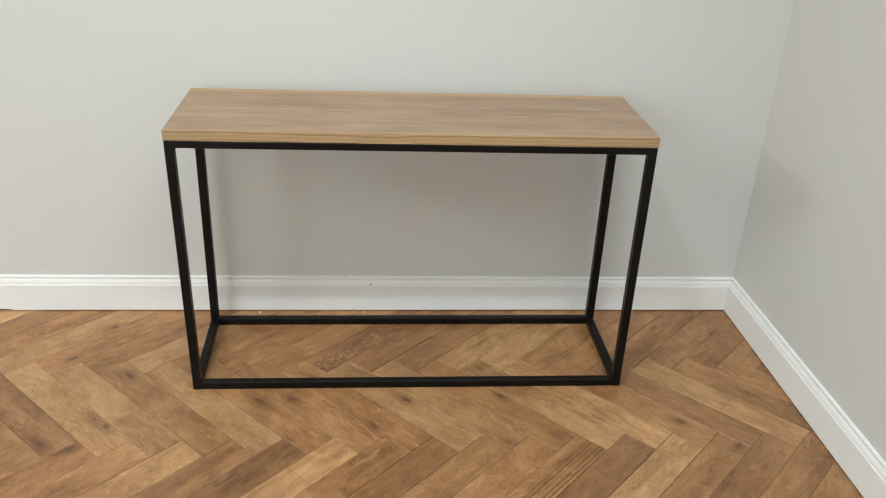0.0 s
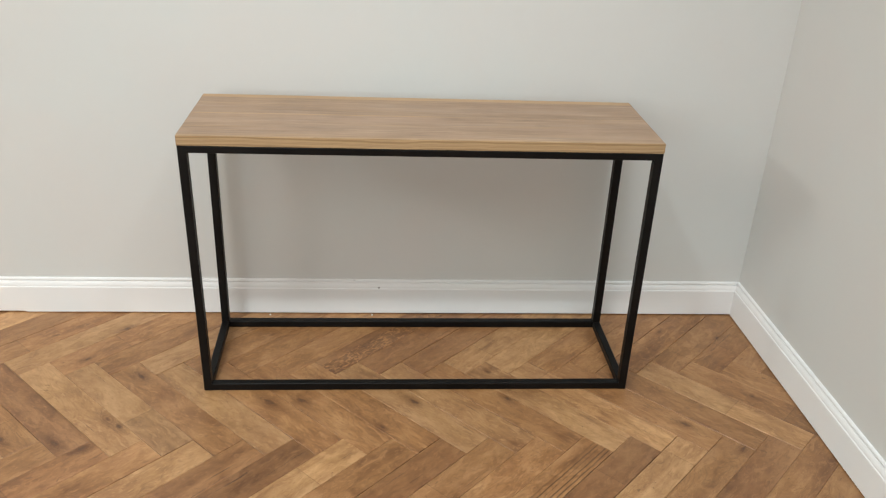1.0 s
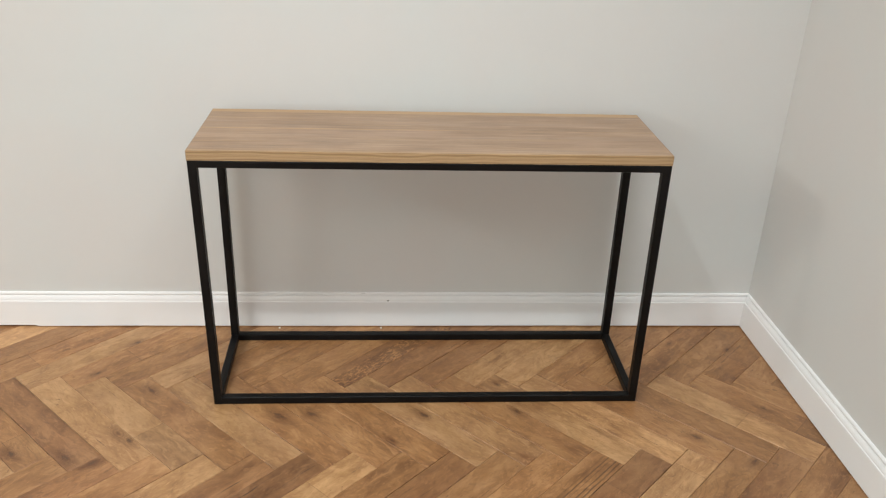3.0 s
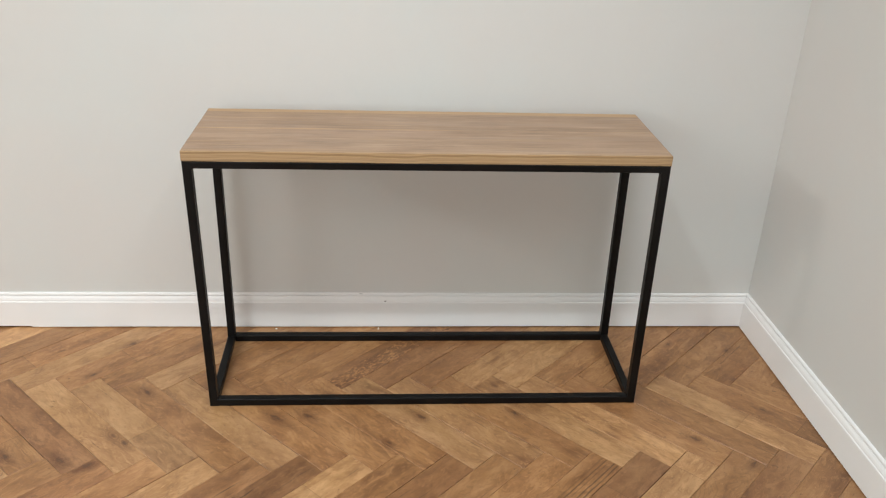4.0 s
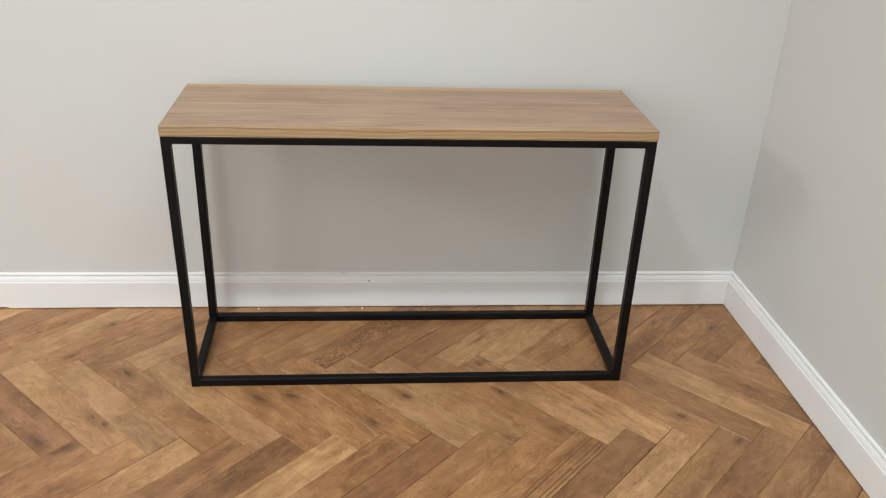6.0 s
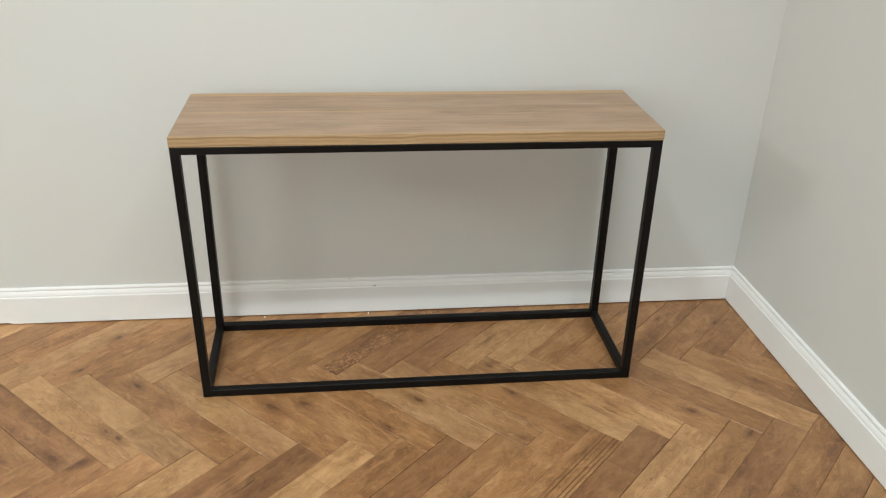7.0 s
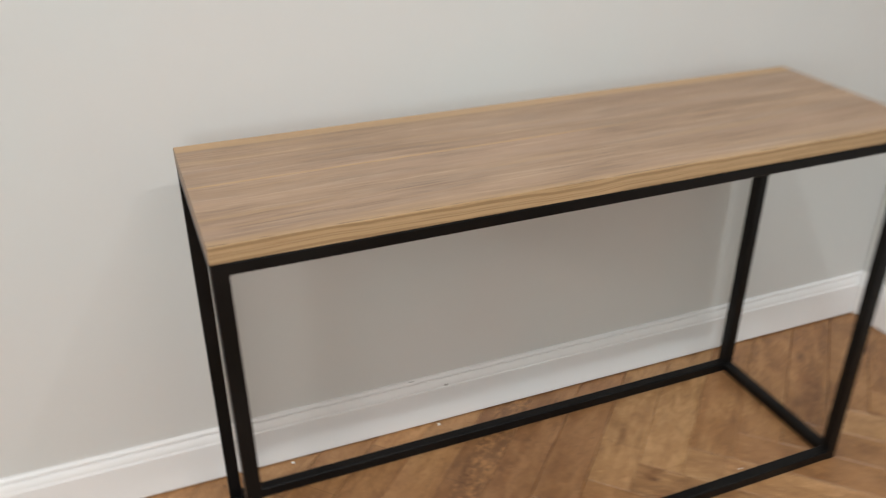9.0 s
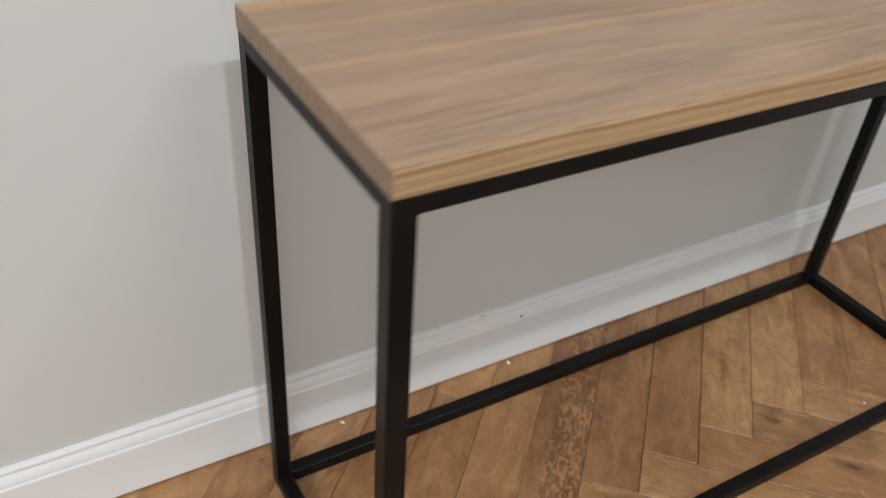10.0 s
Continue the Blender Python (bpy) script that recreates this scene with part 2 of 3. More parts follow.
        colour = n.mix(n.math("MULTIPLY", deep, 0.50), colour, (0.080, 0.030, 0.011))
        colour = n.mix(n.math("MULTIPLY", pale, 0.50), colour, (0.50, 0.255, 0.100))
    lift = n.math("MULTIPLY_ADD", chance, 0.14, 0.93)
    # some boards are pieced: past a cross joint the tone changes
    third = n.math("FRACT", n.math("MULTIPLY", chance, 23.7))
    place_x = n.math("SUBTRACT", local.outputs[0], n.math("MULTIPLY_ADD", third, 0.36, -0.18))
    pieced = n.math("GREATER_THAN", n.math("FRACT", n.math("MULTIPLY", chance, 53.3)), 0.55)
    step = n.math("MULTIPLY", n.math("GREATER_THAN", place_x, 0.0), pieced)
    lift = n.math("MULTIPLY", lift, n.math("MULTIPLY_ADD", step, n.span(n.math("FRACT", n.math("MULTIPLY", chance, 101.9)), 0.0, 1.0, -0.15, 0.19), 1.0))
    colour = n.mix(1.0, colour, n.combine(lift, lift, lift), "MULTIPLY")
    cross = n.math("MULTIPLY", n.span(n.math("ABSOLUTE", place_x), 0.0012, 0.0004), pieced)
    colour = n.mix(n.math("MULTIPLY", cross, 0.45), colour, tuple(c * 0.4 for c in tone[0]))
    n.bump(n.math("ADD", n.math("MULTIPLY", streak, 0.6), n.math("SUBTRACT", fine, n.math("MULTIPLY", crack, 0.8))), 0.35, 0.0006)
    return n.out(colour=colour, rough=n.math("MULTIPLY_ADD", blotch, 0.18, 0.36), gloss=0.62)


def top_oak(name):
    """Limed oak of the table top: straight grain, pale sapwood lines, greyish pores; the sawn front edge shows its growth rings."""
    n = Nodes(name)
    half, low, thick = TOP_DEEP / 2, TOP_HIGH - TOP_THICK, TOP_THICK
    at = n.add("ShaderNodeTexCoord").outputs["Object"]
    parts = n.add("ShaderNodeSeparateXYZ")
    n.link(at, parts.inputs[0])
    x, y, z = parts.outputs[0], parts.outputs[1], parts.outputs[2]
    chance = n.math("MULTIPLY", n.add("ShaderNodeObjectInfo").outputs["Random"], 17.0)
    bend = n.math("MULTIPLY_ADD", n.noise(n.mapped(at, (1.6, 4.0, 4.0)), 1.0, 3.0), 0.050, n.math("MULTIPLY", n.noise(n.mapped(at, (9.0, 26.0, 26.0)), 1.0, 2.0), 0.006))
    grained = n.combine(n.math("ADD", x, chance), n.math("ADD", y, bend), z)
    wide = n.noise(n.mapped(grained, (1.1, 17.0, 17.0)), 1.0, 4.0, 0.6)
    streak = n.noise(n.mapped(grained, (6.0, 130.0, 130.0)), 1.0, 5.0, 0.7)
    pores = n.noise(n.mapped(grained, (26.0, 620.0, 620.0)), 1.0, 2.0)
    cloud = n.noise(n.mapped(at, (4.0, 9.0, 9.0)), 1.0, 4.0)
    value = n.math("ADD", n.math("MULTIPLY_ADD", wide, 0.28, n.math("MULTIPLY", streak, 0.30)),
                   n.math("MULTIPLY_ADD", cloud, 0.28, n.math("MULTIPLY", pores, 0.14)))
    colour = n.ramp(value, [(0.39, TOP_TONES[0]), (0.505, TOP_TONES[1]), (0.62, TOP_TONES[2])])
    # rosy and greyish liming in patches
    rosy = n.span(n.noise(n.mapped(grained, (2.0, 22.0, 22.0), (6.0, 1.0, 0)), 1.0, 4.0, 0.6), 0.48, 0.62)
    colour = n.mix(n.math("MULTIPLY", rosy, 0.45), colour, (0.385, 0.262, 0.185))
    grey = n.span(n.noise(n.mapped(grained, (2.4, 30.0, 30.0), (3.0, 5.0, 0)), 1.0, 5.0, 0.6), 0.50, 0.64)
    colour = n.mix(n.math("MULTIPLY", grey, 0.36), colour, (0.310, 0.238, 0.184))
    honey = n.span(n.noise(n.mapped(grained, (1.3, 34.0, 34.0), (1.0, 7.0, 0)), 1.0, 4.0, 0.6), 0.56, 0.66)
    colour = n.mix(n.math("MULTIPLY", honey, 0.40), colour, (0.40, 0.262, 0.140))
    # short open pores: slender dark dashes in flocks, pale dashes beside them
    dash = n.noise(n.mapped(grained, (15.0, 330.0, 330.0), (2.0, 9.0, 0)), 1.0, 2.0)
    flock = n.span(n.noise(n.mapped(grained, (3.2, 17.0, 17.0), (7.3, 1.1, 0)), 1.0, 3.0), 0.50, 0.64)
    colour = n.mix(n.math("MULTIPLY", n.math("MULTIPLY", n.span(dash, 0.555, 0.64), flock), 0.36), colour, (0.135, 0.092, 0.064))
    line = n.span(n.noise(n.mapped(grained, (2.6, 190.0, 190.0), (4.0, 3.0, 0)), 1.0, 2.0), 0.635, 0.68)
    colour = n.mix(n.math("MULTIPLY", n.math("MULTIPLY", line, flock), 0.55), colour, (0.125, 0.083, 0.055))
    bright = n.span(n.noise(n.mapped(grained, (3.4, 160.0, 160.0), (8.0, 2.5, 0)), 1.0, 3.0, 0.6), 0.585, 0.65)
    colour = n.mix(n.math("MULTIPLY", bright, 0.40), colour, (0.50, 0.365, 0.250))
    # honey sapwood along the back arris, the glue line and the front arris
    wander = n.math("MULTIPLY_ADD", n.noise(n.mapped(at, (2.6, 0.0, 0.0)), 1.0, 2.0), 0.016, -0.008)
    bent = n.math("ADD", y, wander)
    back = n.span(bent, half - 0.032, half - 0.026)
    seam = n.math("SUBTRACT", 1.0, n.span(n.math("ABSOLUTE", n.math("SUBTRACT", y, 0.0075)), 0.001, 0.0045))
    seam = n.math("MULTIPLY", seam, n.span(x, 0.25, -0.1, 0.25, 1.0))
    front = n.math("SUBTRACT", 1.0, n.span(bent, -half + 0.004, -half + 0.018))
    sap = n.math("ADD", n.math("MULTIPLY", back, 0.72), n.math("ADD", n.math("MULTIPLY", seam, 0.70), n.math("MULTIPLY", front, 0.50)), clamp=True)
    sap = n.math("MULTIPLY", sap, n.span(streak, 0.22, 0.52, 0.45, 1.0))
    colour = n.mix(sap, colour, (0.455, 0.298, 0.152))
    rim = n.math("SUBTRACT", 1.0, n.span(n.math("ABSOLUTE", n.math("SUBTRACT", bent, half - 0.031)), 0.0008, 0.0035))
    colour = n.mix(n.math("MULTIPLY", n.math("MULTIPLY", rim, n.span(streak, 0.35, 0.6)), 0.45), colour, (0.215, 0.142, 0.085))
    # dark open checks that run along the front arris and dip over it
    along = n.math("MULTIPLY_ADD", n.noise(n.mapped(at, (3.2, 0.0, 0.0), (5.1, 0, 0)), 1.0, 2.0), 0.010, -half - 0.0025)
    check = n.math("SUBTRACT", 1.0, n.span(n.math("ABSOLUTE", n.math("SUBTRACT", y, along)), 0.0004, 0.0016))
    check = n.math("MULTIPLY", check, n.span(n.noise(n.mapped(at, (6.0, 0.0, 0.0), (1.3, 0, 0)), 1.0, 3.0), 0.46, 0.54))
    check = n.math("MULTIPLY", check, n.span(z, TOP_HIGH - 0.0020, TOP_HIGH - 0.0010))
    colour = n.mix(n.math("MULTIPLY", check, 0.75), colour, (0.095, 0.060, 0.034))
    # the sawn edge: bands of growth rings that wander and converge, a shade more yellow
    face = n.math("LESS_THAN", y, -half + 0.0005)
    sway = n.math("MULTIPLY_ADD", n.noise(n.mapped(at, (2.3, 0.0, 0.0), (8.8, 0, 0)), 1.0, 3.0), 1.3, -0.65)
    rise = n.math("ADD", n.math("DIVIDE", n.math("SUBTRACT", z, low), thick), sway)
    fine = n.math("MULTIPLY_ADD", n.noise(n.mapped(at, (7.0, 0.0, 420.0), (2, 0, 0)), 1.0, 3.0, 0.6), 0.5, -0.25)
    rings = n.math("SINE", n.math("MULTIPLY", n.math("MULTIPLY_ADD", fine, 0.35, rise), 17.0))
    edge = n.mix(n.span(rings, -0.5, 0.8), (0.405, 0.272, 0.138), (0.235, 0.148, 0.066))
    edge = n.mix(n.math("MULTIPLY", n.span(n.noise(n.mapped(at, (9.0, 0.0, 700.0), (0, 3, 1)), 1.0, 2.0), 0.54, 0.62), 0.5), edge, (0.185, 0.115, 0.055))
    split = n.span(n.math("ABSOLUTE", n.math("SUBTRACT", rise, 0.47)), 0.06, 0.02)
    edge = n.mix(n.math("MULTIPLY", split, 0.55), edge, (0.47, 0.325, 0.180))
    colour = n.mix(n.math("MULTIPLY", face, 0.72), colour, edge)
    # end grain, greyer, with short dashes
    ends = n.span(n.math("ABSOLUTE", x), 0.5988, 0.5994)
    spot = n.noise(n.mapped(at, (0.0, 260.0, 60.0)), 1.0, 3.0)
    colour = n.mix(n.math("MULTIPLY", ends, 0.8), colour, n.ramp(spot, [(0.35, (0.165, 0.118, 0.082)), (0.65, (0.265, 0.196, 0.138))]))
    n.bump(n.math("ADD", streak, n.math("ADD", n.math("MULTIPLY", pores, 0.6), n.math("MULTIPLY", dash, -0.6))), 0.35, 0.0005)
    return n.out(colour=colour, rough=n.math("MULTIPLY_ADD", streak, 0.15, 0.45), gloss=0.35)


def powder_coat(name):
    n = Nodes(name)
    at = n.add("ShaderNodeTexCoord").outputs["Object"]
    fine = n.noise(at, 900.0, 2.0)
    wide = n.noise(at, 9.0, 3.0)
    colour = n.mix(n.span(wide, 0.4, 0.7), (0.0032, 0.0029, 0.0028), (0.0055, 0.005, 0.0048))
    dust = n.span(n.noise(at, 140.0, 3.0), 0.70, 0.80)
    colour = n.mix(n.math("MULTIPLY", dust, 0.15), colour, (0.12, 0.11, 0.10))
    n.bump(fine, 0.3, 0.0002)
    return n.out(colour=colour, rough=n.math("MULTIPLY_ADD", wide, 0.16, 0.34), gloss=0.18)


def glass(name):
    n = Nodes(name)
    n.bsdf.inputs["Transmission Weight"].default_value = 1.0
    n.bsdf.inputs["IOR"].default_value = 1.45
    at = n.add("ShaderNodeTexCoord").outputs["Object"]
    return n.out(colour=(0.93, 0.96, 0.95), rough=n.math("MULTIPLY", n.noise(at, 3.0, 3.0), 0.03))


def plain(name, colour, rough=0.6, vary=0.2, scale=40.0):
    n = Nodes(name)
    at = n.add("ShaderNodeTexCoord").outputs["Object"]
    v = n.math("MULTIPLY_ADD", n.noise(at, scale, 3.0), vary, 1.0 - vary / 2)
    return n.out(colour=n.mix(1.0, colour, n.combine(v, v, v), "MULTIPLY"), rough=rough)


TOP_DEEP, TOP_HIGH, TOP_THICK = 0.3577, 0.7425, 0.0258      # the table's top: depth, height over the floor, thickness
TOP_TONES = ((0.208, 0.137, 0.089), (0.315, 0.213, 0.140), (0.418, 0.292, 0.196))
TONES = {
    "l": ((0.190, 0.087, 0.033), (0.335, 0.179, 0.074), (0.468, 0.275, 0.129)),
    "m": ((0.148, 0.063, 0.022), (0.274, 0.132, 0.050), (0.404, 0.219, 0.095)),
    "d": ((0.126, 0.053, 0.020), (0.236, 0.110, 0.043), (0.346, 0.181, 0.080)),
}
WALL_PAINT = paint("wall_paint", (0.588, 0.592, 0.573), 0.62, 0.05, 0.0006)
TRIM_PAINT = paint("trim_paint", (0.75, 0.752, 0.745), 0.60, 0.03, 0.0002)
CEILING_PAINT = paint("ceiling_paint", (0.80, 0.79, 0.77), 0.8, 0.03, 0.0004)
OAK = {key: board_oak("oak_board_" + key, tone) for key, tone in TONES.items()}
OAK["f"] = board_oak("oak_board_f", TONES["d"], figure=1.0)
OAK["g"] = board_oak("oak_board_g", TONES["m"], lines=0.7)
OAK_FAR = board_oak("oak_board_far", TONES["m"], joined=True)
OAK_TOP = top_oak("limed_oak")
GLASS = glass("window_glass")
BLACK = powder_coat("black_powder_coat")
UNDERLAY = plain("underlay", (0.085, 0.046, 0.024), 0.9)
CHIP = plain("white_chip", (0.78, 0.77, 0.74), 0.7)
DARK_HOLE = plain("dark_hole", (0.23, 0.22, 0.205), 0.9)


# ---- the room ----
def corner_x(y):
    """Face of the wall at the corner, at depth y."""
    return WALL_X - SKEW * (y - WALL_Y)


def slab(name, corners, z0, z1, material, label, category):
    ob = part(name, prism(bmesh.new(), [[(x, y, z) for x, y in corners] for z in (z0, z1)]), material)
    return tagged(ob, label, category, kind="structure")


T = 0.1
slab("wall_north", [(LEFT - T, WALL_Y), (corner_x(WALL_Y) + T, WALL_Y), (corner_x(WALL_Y) + T, WALL_Y + T), (LEFT - T, WALL_Y + T)],
     -0.06, ROOM_H, WALL_PAINT, "pale warm grey painted plaster wall behind the table", "wall")
slab("wall_east", [(corner_x(FRONT), FRONT), (corner_x(FRONT) + T, FRONT), (corner_x(WALL_Y) + T, WALL_Y - 0.001), (corner_x(WALL_Y), WALL_Y - 0.001)],
     -0.06, ROOM_H, WALL_PAINT, "pale warm grey painted plaster wall meeting the corner", "wall")
slab("wall_west", [(LEFT - T, FRONT), (LEFT, FRONT), (LEFT, WALL_Y - 0.001), (LEFT - T, WALL_Y - 0.001)],
     -0.06, ROOM_H, WALL_PAINT, "plain pale grey wall closing the room", "wall")


def wall_with_opening(name, x0, x1, y0, y1, top, opening, material, label):
    """A wall along x, in one mesh, with a rectangular hole through it."""
    a, b, low, high = opening
    xs, zs = (x0, a, b, x1), (-0.06, low, high, top)
    bm = bmesh.new()
    grid = [[[bm.verts.new((x, y, z)) for z in zs] for x in xs] for y in (y0, y1)]
    for side in grid:
        for i in range(3):
            for k in range(3):
                if (i, k) != (1, 1):
                    bm.faces.new((side[i][k], side[i + 1][k], side[i + 1][k + 1], side[i][k + 1]))
    f, g = grid
    loops = [(f[1][1], f[2][1], g[2][1], g[1][1]), (f[1][2], f[2][2], g[2][2], g[1][2]), (f[1][1], f[1][2], g[1][2], g[1][1]), (f[2][1], f[2][2], g[2][2], g[2][1])]
    for i in range(3):
        loops += [(f[i][0], f[i + 1][0], g[i + 1][0], g[i][0]), (f[i][3], f[i + 1][3], g[i + 1][3], g[i][3]),
                  (f[0][i], f[0][i + 1], g[0][i + 1], g[0][i]), (f[3][i], f[3][i + 1], g[3][i + 1], g[3][i])]
    for loop in loops:
        bm.faces.new(loop)
    return tagged(part(name, bm, material), label, "wall", kind="structure")


wall_with_opening("wall_south", LEFT - T, corner_x(FRONT) + T, FRONT - T, FRONT - 0.001, ROOM_H, WINDOW, WALL_PAINT,
                  "plain pale grey wall with a wide added window")


def window(opening):
    """Added, unseen window: white frame with a mullion, two panes and a sill."""
    a, b, low, high = opening
    w = 0.055
    ob = empty("added_window_1", ((a + b) / 2, FRONT - T / 2, low))
    tagged(ob, "added unseen wide white framed window with two glass panes", "window", kind="structure")
    half, tall = (b - a) / 2 - 0.002, high - low - 0.002
    y0, y1 = -0.035, 0.0
    for x0, x1, z0, z1 in ((-half, half, 0.002, w), (-half, half, tall - w, tall), (-half, -half + w, w, tall - w), (half - w, half, w, tall - w),
                           (-w / 2, w / 2, w, tall - w)):
        part("window_frame", box(x0, x1, y0, y1, z0, z1, 0.003), TRIM_PAINT, ob)
    for x0, x1 in ((-half + w, -w / 2), (w / 2, half - w)):
        pane = part("pane", box(x0, x1, -0.022, -0.016, w, tall - w), GLASS, ob)
        pane.visible_shadow = False
    part("window_sill", box(-half, half, 0.001, 0.16, -0.030, -0.0005, 0.004), TRIM_PAINT, ob)


window(WINDOW)
# added fill lamp in that opening, lights the wall under the table
fill_light = bpy.data.lights.new("window_fill_light", "AREA")
fill_light.shape, fill_light.size, fill_light.size_y = "RECTANGLE", WINDOW[1] - WINDOW[0] - 0.12, WINDOW[3] - WINDOW[2] - 0.12
fill_light.energy, fill_light.color = WINDOW_WATTS, (0.955, 1.0, 1.035)
new("window_fill_light", fill_light).matrix_world = pose((WINDOW[0] + WINDOW[1]) / 2, FRONT - 0.03, (WINDOW[2] + WINDOW[3]) / 2, 90, 0, 0)
slab("ceiling", [(LEFT - T, FRONT - T), (corner_x(FRONT) + T, FRONT - T), (corner_x(FRONT) + T, WALL_Y + T), (LEFT - T, WALL_Y + T)],
     ROOM_H + 0.001, ROOM_H + 0.1, CEILING_PAINT, "plain white painted ceiling", "ceiling")

# Skirting: depth out from the wall and height, from the floor gap to the moulded top.
SKIRT = ((0.000, 0.0030), (0.0155, 0.0030), (0.0160, 0.0040), (0.0160, 0.0900), (0.0152, 0.0925), (0.0132, 0.0935), (0.0132, 0.0950),
         (0.0128, 0.0985), (0.0112, 0.1035), (0.0088, 0.1080), (0.0072, 0.1100), (0.0052, 0.1104), (0.0052, 0.1120),
         (0.0074, 0.1126), (0.0078, 0.1150), (0.0068, 0.1178), (0.0046, 0.1198), (0.0000, 0.1206))


def skirting(name, ends, label):
    """ends: along the run, the corner on the wall's face, the way in which the moulding grows out there, and its gap over the floor."""
    bm = bmesh.new()
    rings = [[(x + d * ox, y + d * oy, h + (gap if h < 0.01 else 0.0)) for d, h in SKIRT] for (x, y), (ox, oy), gap in ends]
    ob = part(name, prism(bm, rings), TRIM_PAINT)
    return tagged(ob, label, "baseboard", kind="structure")


inner = (corner_x(WALL_Y), WALL_Y)
skirting("baseboard_north", [((LEFT, WALL_Y), (0, -1), 0.0035), ((-0.848, WALL_Y), (0, -1), 0.0032), ((-0.840, WALL_Y), (0, -1), -0.0005),
                             ((-0.55, WALL_Y), (0, -1), 0.0010), ((0.1, WALL_Y), (0, -1), 0.0002), ((0.8, WALL_Y), (0, -1), 0.0016), (inner, (-1, -1), 0.0014)],
         "white gloss moulded skirting board along the back wall")
skirting("baseboard_east", [((corner_x(FRONT), FRONT), (-1, 0), 0.0), ((inner[0] + 0.0004, inner[1] - 0.0004), (-1, -1), 0.0)],
         "white gloss moulded skirting board meeting at a mitred corner")

# ---- the floor: herringbone oak boards ----
ORIGIN = Vector((-0.7387, -0.344))
LAID = math.radians(0.2)      # the pattern runs slightly out of square to the wall
ALONG, UP = Vector((math.cos(LAID - math.pi / 4), math.sin(LAID - math.pi / 4))), Vector((math.cos(LAID + math.pi / 4), math.sin(LAID + math.pi / 4)))
JOINT, EDGE, THICK = 0.0003, 0.0009, 0.008
floor = slab("floor", [(LEFT, FRONT), (corner_x(FRONT), FRONT), (corner_x(WALL_Y), WALL_Y), (LEFT, WALL_Y)], -0.06, -THICK, UNDERLAY,
             "herringbone floor of rustic brown oak boards with knots", "floor")


def clip(poly, normal, limit):
    """The side of a convex outline where normal . p <= limit."""
    kept = []
    for a, b in zip(poly, poly[1:] + poly[:1]):
        da, db = normal.dot(a) - limit, normal.dot(b) - limit
        if da <= 0:
            kept.append(a)
        if da * db < 0:
            kept.append(a.lerp(b, da / (da - db)))
    return kept


def shrunk(poly, by):
    """A convex outline, counter-clockwise, drawn in by that much."""
    lines = []
    for a, b in zip(poly, poly[1:] + poly[:1]):
        d = (b - a).normalized()
        n = Vector((-d.y, d.x))
        lines.append((a + n * by, d))
    done = []
    for (p, d), (q, e) in zip(lines[-1:] + lines[:-1], lines):
        cross = d.x * e.y - d.y * e.x
        if abs(cross) < 1e-6:
            done.append(q.copy())
            continue
        k = ((q.x - p.x) * e.y - (q.y - p.y) * e.x) / cross
        done.append(p + d * k)
    return done


def board_skin(poly, verts, faces, wear=1.0):
    """Adds a board with eased edges to lists of corners and faces."""
    start, n = len(verts), len(poly)
    for ring, z in ((shrunk(poly, JOINT * wear), -THICK), (shrunk(poly, JOINT * wear), -EDGE * wear), (shrunk(poly, (JOINT + EDGE) * wear), 0.0)):
        verts.extend((p.x, p.y, z) for p in ring)
    for r in (0, 1):
        for i in range(n):
            j = (i + 1) % n
            faces.append((start + r * n + i, start + r * n + j, start + (r + 1) * n + j, start + (r + 1) * n + i))
    faces.append(tuple(start + 2 * n + i for i in range(n)))


def boards():
    """Middle, direction and key of each board: two families that meet in a zigzag."""
    for row in range(-2, 9):
        for k in range(-60, 60):
            for family in "hv":
                u, v = k * BOARD_W + row * BOARD_L, k * BOARD_W - row * BOARD_L
                if family == "h":
                    middle = (u + BOARD_L / 2, v + BOARD_W / 2)
                else:
                    middle = (u + BOARD_L + BOARD_W / 2, v + BOARD_W - BOARD_L / 2)
                yield family, row, k, ORIGIN + ALONG * middle[0] + UP * middle[1]


# Tones of the boards near the table, row by row from the left: pale, middle, dark, figured, lined.
NEAR_TONES = {
    ("v", -1): (-6, "mmlmmlmmlmmmfddllmmmmmmmm"),
    ("h", 0): (-6, "mdmlmdllmlmmmllmllmmlmm"),
    ("v", 0): (-6, "mlmlmdmlddlmdmmgdlmdmm"),
}


# Large knots in those boards: place on the floor and size.
KNOTS = (
    (0.371, -0.472, 0.0080), (0.634, -0.459, 0.0070), (-0.021, -0.474, 0.0110), (0.063, -0.464, 0.0090), (-0.465, -0.661, 0.0100),
    (-0.396, -0.573, 0.0070), (0.754, -0.549, 0.0090), (0.887, -0.659, 0.0080), (-0.676, -0.625, 0.0080), (-0.397, -0.351, 0.0080),
    (1.108, -0.578, 0.0070), (-0.507, -0.096, 0.0070), (-0.574, -0.265, 0.0060), (1.295, -0.447, 0.0040), (1.347, -0.453, 0.0050),
    (0.284, -0.582, 0.0050), (0.593, -0.329, 0.0040), (0.969, -0.355, 0.0050), (1.176, -0.105, 0.0050), (1.353, -0.140, 0.0040),
    (-0.538, -0.639, 0.0090), (1.231, -0.680, 0.0070),
)


def tone_of(family, row, k):
    first, keys = NEAR_TONES.get((family, row), (0, ""))
    if 0 <= k - first < len(keys):
        return keys[k - first]
    return "mlmdmmlm"[(k * 5 + row * 3 + (family == "v")) % 8]


